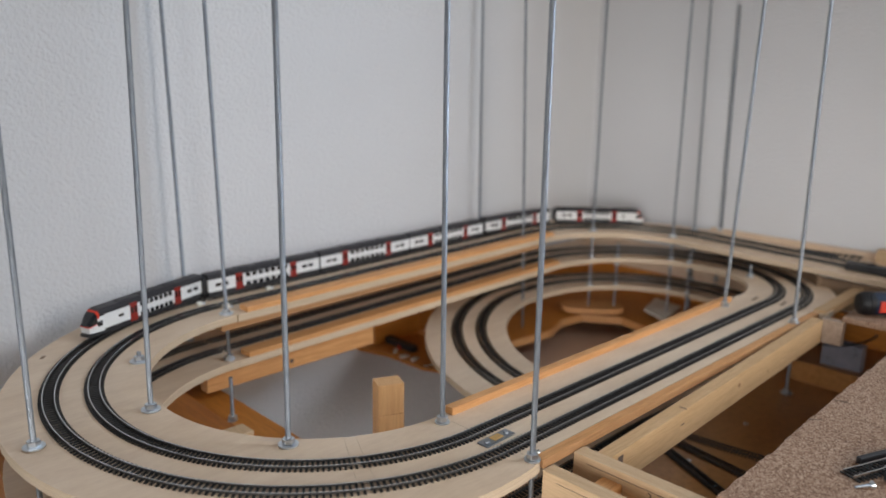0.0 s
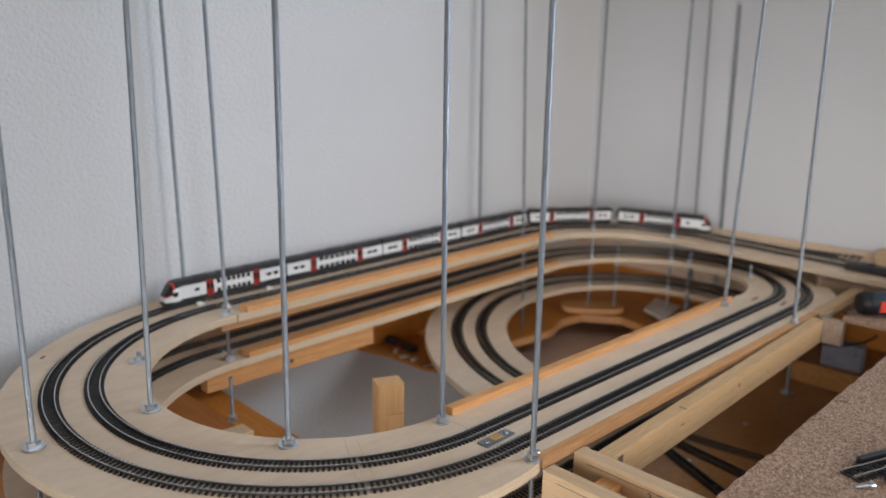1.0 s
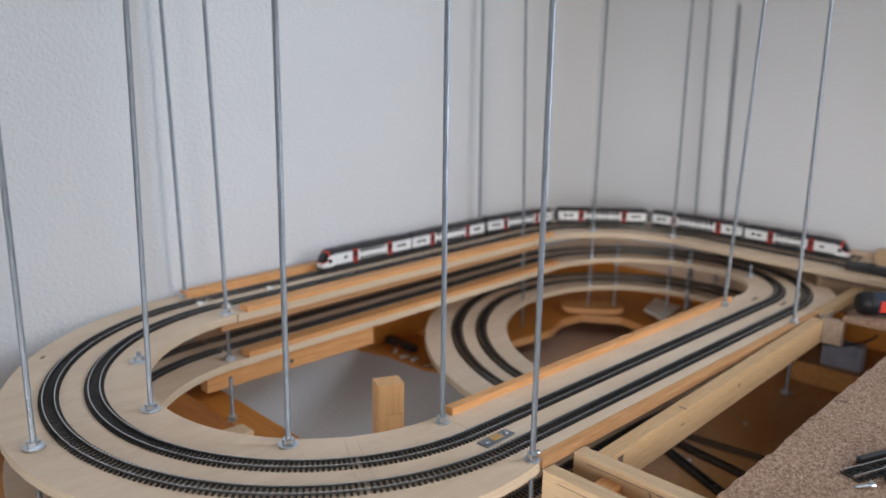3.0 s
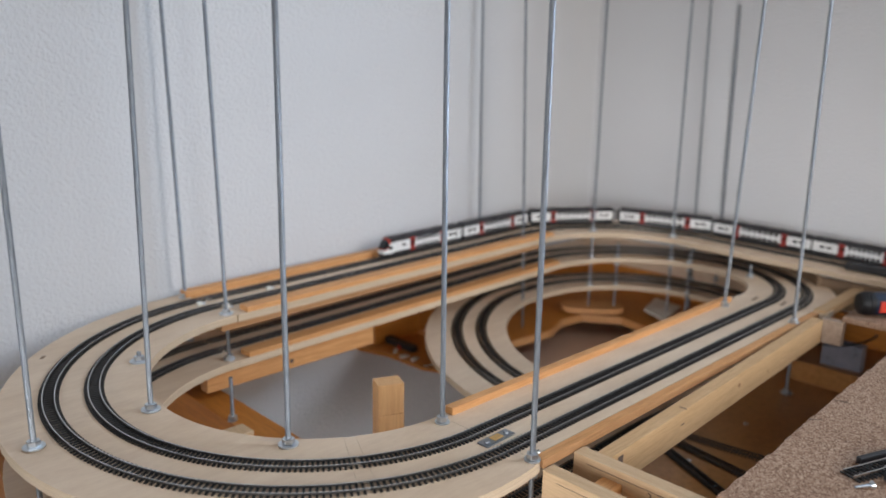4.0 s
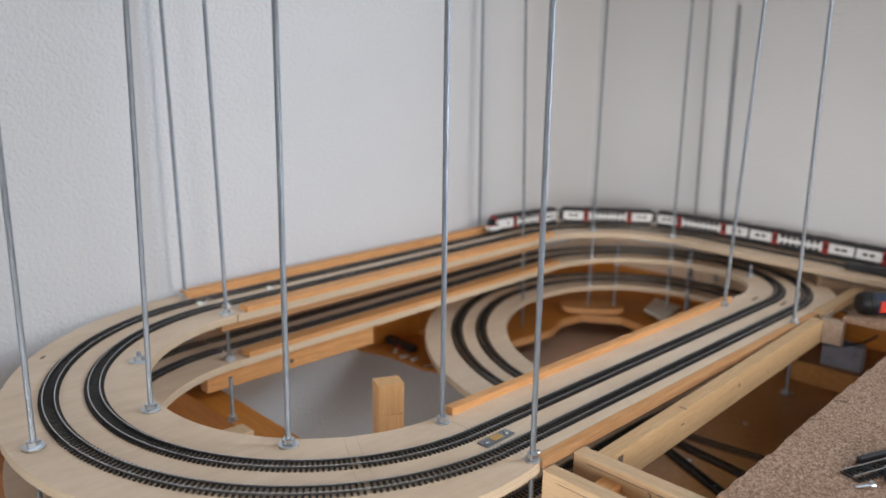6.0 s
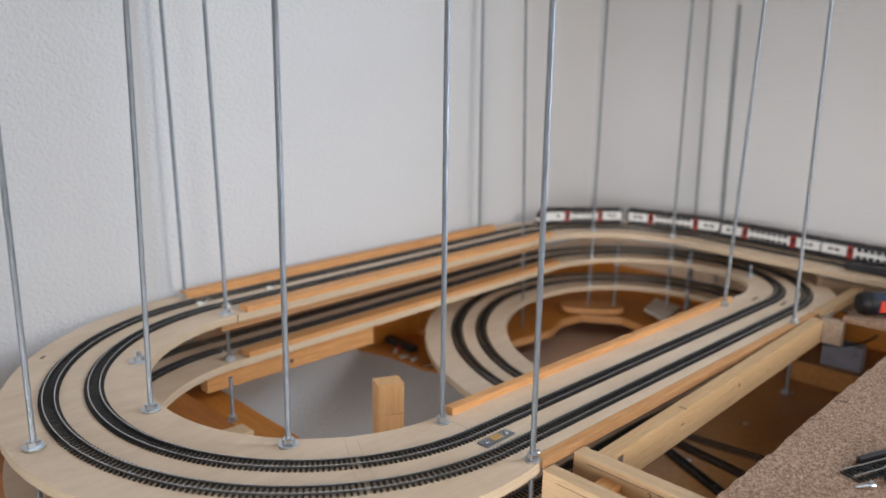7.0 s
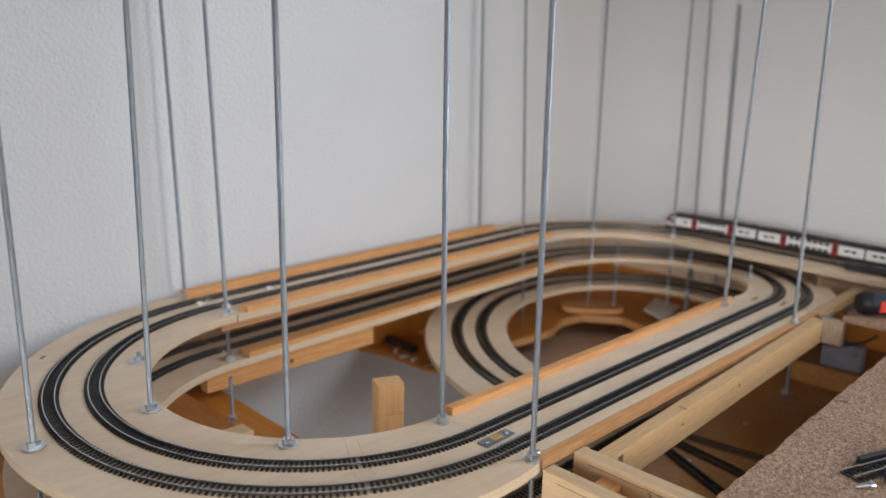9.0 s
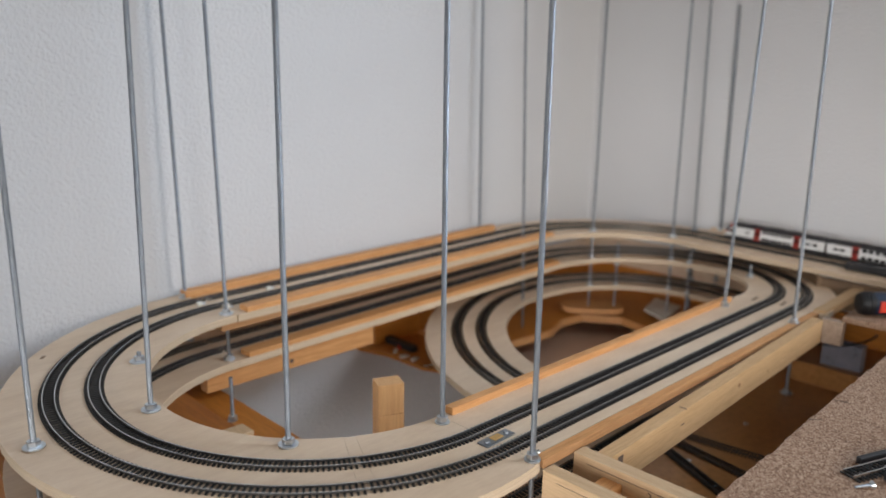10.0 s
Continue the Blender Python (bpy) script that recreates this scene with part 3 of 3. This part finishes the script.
board("support_leg", "wooden leg under the cork panel", "wooden leg", (0.60, -0.56, -0.85), (0.64, -0.50, 0.0), SPRUCE_Z)
board("wall_deck_post", "wooden post under the deck along the wall", "wooden leg", (0.72, -0.42, -0.85), (0.76, -0.38, -0.002), SPRUCE_Z)


def rounded_plate(name, label, x, y, z, rx, ry, thick, mat, turn=0):
    bm = bmesh.new()
    ring = [(rx * math.copysign(abs(math.cos(a)) ** 0.6, math.cos(a)), ry * math.copysign(abs(math.sin(a)) ** 0.6, math.sin(a))) for a in (i * math.pi / 18 for i in range(36))]
    lo = [bm.verts.new((a, b, 0)) for a, b in ring]
    hi = [bm.verts.new((a, b, thick)) for a, b in ring]
    for i in range(36):
        bm.faces.new((lo[i], lo[(i + 1) % 36], hi[(i + 1) % 36], hi[i]))
    bm.faces.new(hi)
    bm.faces.new(lo[::-1])
    return tagged(part(name, bm, mat, at=pose(x, y, z, 0, 0, turn)), label, "plate")


rounded_plate("plywood_plate", "rounded plywood plate held by a threaded rod", 0.660, 0.135, -0.112, 0.052, 0.026, 0.008, PINE_X, -48)
tagged(part("white_plate", slab(((0.675, 0.007), (0.766, 0.026), (0.779, 0.082), (0.704, 0.061)), -0.106, -0.103), CREAM), "pale bluish white plate round the foot of a rod", "plate")


# ---- loose tracks on the brown base ----
def straight_track(label, a, b, z):
    a, b = Vector((*a, z)), Vector((*b, z))
    d = b - a
    n = int(d.length / 0.0040)
    t = thing("loose_track", label, "model track", "tracks on the base", at=Matrix.Translation(a) @ d.to_track_quat("X", "Z").to_matrix().to_4x4())
    for s in (-1, 1):
        part("rail", box((0, s * 0.0045 - 0.0004, 0.0022), (d.length, s * 0.0045 + 0.0004, 0.0038)), RAIL_SIDE, t)
    for i in range(n):
        share("sleeper", SLEEPER_MESH, t, pose(0.0025 + i * 0.0040, 0, 0.003))
    return t


straight_track("black sleepered track lying on the brown base", (0.408, -0.120), (0.431, -0.300), BASE_Z)
straight_track("black sleepered track beside another on the base", (0.400, -0.120), (0.367, -0.300), BASE_Z + 0.0004)
straight_track("black sleepered track slanting across the base", (0.390, -0.120), (0.300, -0.300), BASE_Z + 0.0008)
for x, y in ((0.363, -0.200), (0.332, -0.246), (0.504, -0.205)):
    screw(x, y, BASE_Z, "bright screw in the brown base board", 0.003)
threaded_rod(0.635, -0.205, -0.148, 0, 0, -0.030, 0.0082, label="short threaded rod with a pale foot on the base", low=BASE_Z)
board("wooden_box", "flat brown wooden box on the base", "wooden box", (0.699, -0.320, BASE_Z), (0.834, -0.185, -0.1200), BASE_BROWN, 0.001)


def plastic_tray():
    """A small open tray with thin walls."""
    t = thing("plastic_tray", "bluish grey plastic tray standing on a flat box", "plastic tray", at=pose(0.712, -0.272, -0.1198))
    part("bottom", box((0.0, 0.0, 0.0), (0.020, 0.052, 0.0015), 0.0003), GREY_PLASTIC, t)
    part("front_wall", box((0.0, 0.0, 0.0016), (0.0015, 0.052, 0.036), 0.0003), GREY_PLASTIC, t)
    part("rear_wall", box((0.0185, 0.0, 0.0016), (0.020, 0.052, 0.036), 0.0003), GREY_PLASTIC, t)
    for y in (0.0, 0.0505):
        part("side_wall", box((0.0016, y, 0.0016), (0.0184, y + 0.0015, 0.036), 0.0003), GREY_PLASTIC, t)


plastic_tray()



# ---- small fittings on the decks ----
def contact_plate():
    m = frame_at(LEN - 0.008, RAD)
    t = thing("contact_plate", "metal contact plate with two screws between the tracks", "track contact", at=m @ pose(0, 0, -0.003, 0, 0, 2))
    part("base", box((-0.0165, -0.0050, 0.0), (0.0165, 0.0050, 0.0014), 0.0003), ZINC, t)
    part("insert", box((-0.0050, -0.0030, 0.0014), (0.0050, 0.0030, 0.0022), 0.0002), AMBER, t, "amber insert")
    for x in (-0.0115, 0.0115):
        smooth(part("screw_head", rod((x, 0, 0.0014), (x, 0, 0.0028), 0.0024, 14, 0.0018), ZINC, t, "steel screw head"))


contact_plate()


def feeder(u, r, size, label, tall=0.0042):
    t = thing("track_feeder", label, "track feeder", "feeders beside the track", at=frame_at(u, r) @ pose(0, 0, -0.003))
    part("housing", box((-size, -size * 0.55, 0.0), (size, size * 0.55, tall), 0.0008), CREAM, t)
    part("clamp", box((size, -size * 0.35, 0.0), (size + 0.004, size * 0.35, 0.0026), 0.0003), BRIGHT_ZINC, t)


feeder(LEN + HALF - 0.014, 0.2115, 0.0030, "small white plastic feeder standing between the tracks", 0.0048)
feeder(LEN + HALF + 0.002, 0.1800, 0.0035, "small white plastic feeder beside the inner track", 0.006)
feeder(LEN + HALF + 0.075, 0.2115, 0.0030, "small white plastic clip between the tracks")
feeder(-HALF - LEN * 0.42, 0.158, 0.004, "white clip at the edge of the lower deck")
screw(0.0105, -0.2485, height(LEN - 0.0105) + 0.0002)


def turnout():
    """A dark turnout with its drive on the deck along the wall."""
    t = thing("turnout", "black turnout with a bulky drive on the wall deck", "turnout", at=pose(0.760, -0.225, height(EXIT + 0.22) - 0.003))
    part("drive", box((-0.026, -0.090, 0.0), (-0.008, -0.003, 0.010), 0.002), BLACK, t, "black drive housing")
    part("lever", box((-0.018, -0.040, 0.010), (-0.012, -0.028, 0.0125), 0.001), BLACK, t)
    part("tie_bar", box((0.046, 0.085, 0.0), (0.058, 0.030, 0.003), 0.0004), BLACK, t)
    for i in range(10):
        y = 0.085 - i * 0.009
        part("timber", box((0.036 + i * 0.0022, y - 0.0018, 0.0), (0.056 + i * 0.0022, y + 0.0018, 0.0028)), SLEEPER, t)


turnout()


def loose_turnout():
    t = thing("loose_turnout", "loose black turnout lying on the cork board", "turnout", at=pose(0.136, -0.4175, 0.0100, 0, 0, -22))
    for k, (x0, x1, turn, off) in enumerate(((0.0, 0.105, 0, 0.0), (0.030, 0.105, -12, -0.001))):
        m = pose(0, off, 0, 0, 0, turn)
        for s in (-1, 1):
            part("rail", box((x0, s * 0.0045 - 0.0005, 0.0022), (x1, s * 0.0045 + 0.0005, 0.0044)), RAIL, t, at=m)
        for i in range(int((x1 - x0) / 0.0040)):
            share("sleeper", SLEEPER_MESH, t, m @ pose(x0 + 0.0025 + i * 0.0040, 0, 0.003))
    part("drive", box((0.020, -0.0200, 0.0), (0.075, -0.0105, 0.0075), 0.0012), BLACK, t, "black drive housing")
    part("cover", box((0.024, 0.0095, 0.0), (0.060, 0.0135, 0.0050), 0.0006), BLACK, t)


loose_turnout()


def loose_screw():
    t = thing("loose_screw", "bright screw lying on the cork board", "screw", "screws", at=pose(0.1235, -0.4255, 0.0118, 0, 0, -32))
    smooth(part("shank", rod((0, 0, 0), (0.012, 0, 0), 0.0008, 10, 0.0014), ZINC, t))
    smooth(part("head", rod((0.012, 0, 0), (0.0138, 0, 0), 0.0016, 14, 0.0030), BRIGHT_ZINC, t))


loose_screw()


def drill():
    """A cordless drill lying on its side on the cork panel."""
    t = thing("cordless_drill", "dark blue cordless drill lying on a cork panel", "drill", at=pose(0.558, -0.298, 0.0065 + 0.0140, 0, 0, -50))
    bm = bmesh.new()
    rows = ((0.0, 0.0112), (0.003, 0.0132), (0.007, 0.0140), (0.0085, 0.0131), (0.010, 0.0140), (0.015, 0.0140))
    for (x0, r0), (x1, r1) in zip(rows, rows[1:]):
        add_rod(bm, (x0, 0, 0), (x1, 0, 0), r0, 28, r1)
    smooth(part("chuck", bm, RUBBER, t, "black chuck"))
    smooth(part("body", rod((0.015, 0, 0), (0.120, 0, 0), 0.0138, 28, 0.0134), DRILL_BLUE, t))
    part("collar", box((0.0185, -0.0152, -0.0075), (0.034, -0.0110, 0.0065), 0.002), SIGNAL_RED, t, "red selector")
    part("grip", box((0.085, -0.012, -0.0137), (0.112, 0.090, 0.0120), 0.006), DRILL_BLUE, t)


drill()


def cable_bundle():
    t = thing("terminal_strip", "black terminal strip lying on a brown platform", "terminal strip", at=pose(0.310, 0.240, -0.1195, 0, 0, -90))
    part("strip", box((-0.036, -0.006, 0.0), (0.036, 0.006, 0.010), 0.001), BLACK, t)
    return t


cable_bundle()


def plug(x, y, turn, mat, label):
    """A small two-part plug lying on the platform."""
    t = thing("cable_plug", label, "plug", "plugs on the platform", at=pose(x, y, -0.1199, 0, 0, turn))
    part("housing", box((-0.0045, -0.0026, 0.0), (0.0045, 0.0026, 0.0046), 0.0007), mat, t)
    smooth(part("sleeve", rod((0.0045, 0, 0.0023), (0.0095, 0, 0.0021), 0.0017, 10, 0.0013), mat, t))


plug(0.2903, 0.2244, 40, CREAM, "small white plug lying beside a terminal strip")
plug(0.2832, 0.2004, -25, CREAM, "small white plug lying beside a terminal strip")
plug(0.2877, 0.1815, 10, CREAM, "small white plug lying near the platform edge")
plug(0.3054, 0.2327, 70, SIGNAL_RED, "small red plug lying beside a terminal strip")


def wire(knots, r, mat, label):
    """A thin bent wire through a few knots."""
    curve = bpy.data.curves.new("wire", "CURVE")
    curve.dimensions, curve.bevel_depth, curve.bevel_resolution, curve.resolution_u = "3D", r, 2, 8
    spline = curve.splines.new("BEZIER")
    spline.bezier_points.add(len(knots) - 1)
    for p, k in zip(spline.bezier_points, knots):
        p.co, p.handle_left_type, p.handle_right_type = k, "AUTO", "AUTO"
    ob = new("wire", curve)
    me = bpy.data.meshes.new_from_object(ob)
    bpy.data.objects.remove(ob)
    me.materials.append(mat)
    return tagged(smooth(new("wire", me)), label, "wire", "wires")


wire(((0.2817, 0.1554, -0.1190), (0.2950, 0.1488, -0.1180), (0.3005, 0.1354, -0.1188)), 0.0009, CREAM, "thin white wire lying along the platform edge")
wire(((0.575, -0.262, -0.040), (0.640, -0.214, -0.070), (0.690, -0.225, -0.0845), (0.700, -0.246, -0.0835), (0.725, -0.262, -0.082), (0.800, -0.266, -0.088), (0.834, -0.255, -0.100)), 0.0011, RUBBER, "thin black cable hanging in a loop under the boards")


# ---- the train ----
CAR, WIDE = 0.1530, 0.0088


def loft(rows, material_index=0):
    bm = bmesh.new()
    rings = [[bm.verts.new(q) for q in row] for row in rows]
    n = len(rings[0])
    for p, q in zip(rings, rings[1:]):
        for i in range(n):
            bm.faces.new((p[i], p[(i + 1) % n], q[(i + 1) % n], q[i]))
    bm.faces.new(rings[0])
    bm.faces.new(rings[-1][::-1])
    return bm


def section(x, half, z0, z1, ease=0.0015):
    return [Vector((x, y, z)) for y, z in ((-half, z0), (half, z0), (half, z1 - ease), (half - ease, z1), (-half + ease, z1), (-half, z1 - ease))]


def car(cab):
    """A double-deck coach; the cab, if any, is at the low end of its x axis. Origin at the rail head under its middle."""
    t = thing("train_coach", "white double-deck train end coach with red cab" if cab else "white double-deck train coach with red doors", "train coach", "coaches of the train")
    a, b = -CAR / 2, CAR / 2
    f0 = a + (0.016 if cab else 0.0)
    body = part("body", loft([section(f0, WIDE, 0.0068, 0.0212, 0.0004), section(b, WIDE, 0.0068, 0.0212, 0.0004)]), WHITE, t)
    part("roof", loft([section(f0, WIDE - 0.0002, 0.0213, 0.0272, 0.003), section(b - 0.004, WIDE - 0.0002, 0.0213, 0.0272, 0.003), section(b, WIDE - 0.0002, 0.0213, 0.0266, 0.003)]), ROOF, t, "dark grey roof")
    part("underframe", loft([section(f0, WIDE - 0.0006, 0.0014, 0.0067, 0.0004), section(b, WIDE - 0.0006, 0.0014, 0.0067, 0.0004)]), BLACK, t, "black underframe")
    if cab:
        rows = []
        for k in range(9):
            s = k / 8
            x = f0 - 0.016 * s
            half = WIDE * (1 - 0.30 * s ** 2.2)
            top = 0.0268 - 0.0135 * s ** 2.4
            rows.append(section(x, half, 0.0052, top, 0.0028))
        smooth(part("nose", loft(rows), WHITE, t, "white rounded cab front"), 50)
        part("snow_plough", loft([section(f0, WIDE - 0.0006, 0.0012, 0.0051, 0.0004), section(f0 - 0.012, WIDE * 0.8, 0.0012, 0.0051, 0.0004), section(f0 - 0.0185, WIDE * 0.5, 0.002, 0.0051, 0.0004)]), BLACK, t)
        def shell(k0, k1, low, proud, drop=0.0):
            out = []
            for k in range(5):
                q = max(0.0, k0 + (k1 - k0) * k / 4)
                half, top = WIDE * (1 - 0.30 * q ** 2.2) + proud, 0.0268 - 0.0135 * q ** 2.4 + proud
                out.append(section(f0 - 0.016 * q, half, low + drop * q, max(top, low + drop * q + 0.003), 0.0028))
            return loft(out)
        part("red_band", shell(0.36, 0.52, 0.0185, 0.00025), SIGNAL_RED, t, "red band round the cab")
        part("windscreen", shell(0.50, 1.02, 0.0160, 0.0003, -0.0040), PANE, t, "black windscreen")
        part("red_apron", shell(0.52, 1.01, 0.0149, 0.0002, -0.0040), SIGNAL_RED, t, "red stripe under the windscreen")
        part("roof_edge", shell(0.0, 0.35, 0.0205, 0.0003), ROOF, t)
        for s in (-1, 1):
            part("cab_window", box((f0 - 0.0080, s * WIDE * 0.95 - 0.0009, 0.0108), (f0 - 0.0025, s * WIDE * 0.95 + 0.0009, 0.0160), 0.0004), PANE, t)
    doors = (a + CAR * 0.34, a + CAR * 0.735) if cab else (a + CAR * 0.255, a + CAR * 0.745)
    dw = 0.0046
    for s in (-1, 1):
        y = s * WIDE
        for d in doors:
            door = part("door", box((d - dw, y - 0.0004, 0.0038), (d + dw, y + 0.0004, 0.0234), 0.0002), RED, t, "red double door")
            for e in (-1, 1):
                part("door_window", box((d + e * 0.0024 - 0.0014, y - 0.00055, 0.0125), (d + e * 0.0024 + 0.0014, y + 0.00055, 0.0190), 0.0002), PANE, door)
        n = 7
        lo, hi = doors[0] + dw + 0.003, doors[1] - dw - 0.003
        w = (hi - lo) / n
        for i in range(n):
            c = lo + w * (i + 0.5)
            part("window", box((c - w * 0.36, y - 0.0003, 0.0168), (c + w * 0.36, y + 0.0003, 0.0211), 0.0002), PANE, t)
            part("window", box((c - w * 0.36, y - 0.0003, 0.0069), (c + w * 0.36, y + 0.0003, 0.0108), 0.0002), PANE, t)
        ends = [(doors[1] + dw, b)] + ([] if cab else [(a, doors[0] - dw)])
        for e0, e1 in ends:
            for q in (0.35, 0.62):
                c = e0 + (e1 - e0) * q
                part("window", box((c - 0.0034, y - 0.0003, 0.0125), (c + 0.0034, y + 0.0003, 0.0160), 0.0002), PANE, t)
        if cab:
            c = f0 + 0.020
            part("window", box((c - 0.0030, y - 0.0003, 0.0130), (c + 0.0030, y + 0.0003, 0.0160), 0.0002), PANE, t)
    for c in (a + CAR * 0.17, b - CAR * 0.17):
        bogie = part("bogie", box((c - 0.011, -0.0068, 0.0016), (c + 0.011, 0.0068, 0.0046), 0.0006), BLACK, t)
        for k in (-0.0075, 0.0075):
            for s in (-1, 1):
                part("wheel", rod((c + k, s * 0.0040, 0.0030), (c + k, s * 0.0052, 0.0030), 0.0030, 16), BLACK, bogie)
    for x in ([b] if cab else [a, b]):
        s = 1 if x > 0 else -1
        part("gangway", box((min(x, x + s * 0.0052), -0.0058, 0.005), (max(x, x + s * 0.0052), 0.0058, 0.0235), 0.0004), BLACK, t, "black bellows")
    for k, (q, ln) in enumerate(((0.30, 0.016), (0.5, 0.022), (0.70, 0.014))):
        part("roof_unit", box((a + CAR * q - ln / 2, -0.0045, 0.0266), (a + CAR * q + ln / 2, 0.0045, 0.0280), 0.0005), ROOF, t)
    return t


COACHES = [car(True)] + [car(False)]
for k in range(3):
    COACHES.append(copy_thing(COACHES[1], pose(0, 0, 0)))
COACHES.append(copy_thing(COACHES[0], pose(0, 0, 0)))
PITCHES = (0.0790, 0.2355, 0.3915, 0.5475, 0.7035, 0.8600)
RUN = [(0.0, -0.1565), (1.0, -0.0508), (2.5, 0.1079), (4.5, 0.3165), (5.5, 0.4263), (7.5, 0.6440), (9.0, 0.8060), (10.0, 0.9087)]


def run_at(t):
    """How far the train has come, gliding through the rows of RUN."""
    n = len(RUN)
    slope = [(RUN[min(i + 1, n - 1)][1] - RUN[max(i - 1, 0)][1]) / (RUN[min(i + 1, n - 1)][0] - RUN[max(i - 1, 0)][0]) for i in range(n)]
    for i in range(n - 1):
        (a, sa), (b, sb) = RUN[i], RUN[i + 1]
        if t <= b + 1e-6:
            h, k = b - a, (t - a) / (b - a)
            return (sa * (1 + 2 * k) * (1 - k) ** 2 + slope[i] * h * k * (1 - k) ** 2 + sb * k * k * (3 - 2 * k) + slope[i + 1] * h * k * k * (k - 1))
    return RUN[-1][1]


def along(s, r):
    """The place s metres past the start of the wall straight, on the track at r."""
    if s < 0:
        u = s * RAD / r
    else:
        k = min(1.0, max(0.0, (s - 0.44) / 0.20))
        u = s + 0.012 * k * k * (3 - 2 * k)
    return path(LEN + HALF + u, r) - Vector((0, 0, 0.0002))


def coach_pose(s, flip):
    a, b = along(s - CAR * 0.33, R_OUT), along(s + CAR * 0.33, R_OUT)
    d = (b - a).normalized()
    if flip:
        d = -d
    side = Vector((0, 0, 1)).cross(d).normalized()
    m = Matrix((d, side, d.cross(side))).transposed().to_4x4()
    m.translation = (a + b) / 2
    return m


def motions():
    for k, ob in enumerate(COACHES):
        rows = []
        for i in range(41):
            t = i * 0.25
            rows.append((t, coach_pose(run_at(t) + PITCHES[k], k == 5)))
        walk(ob, rows)


motions()
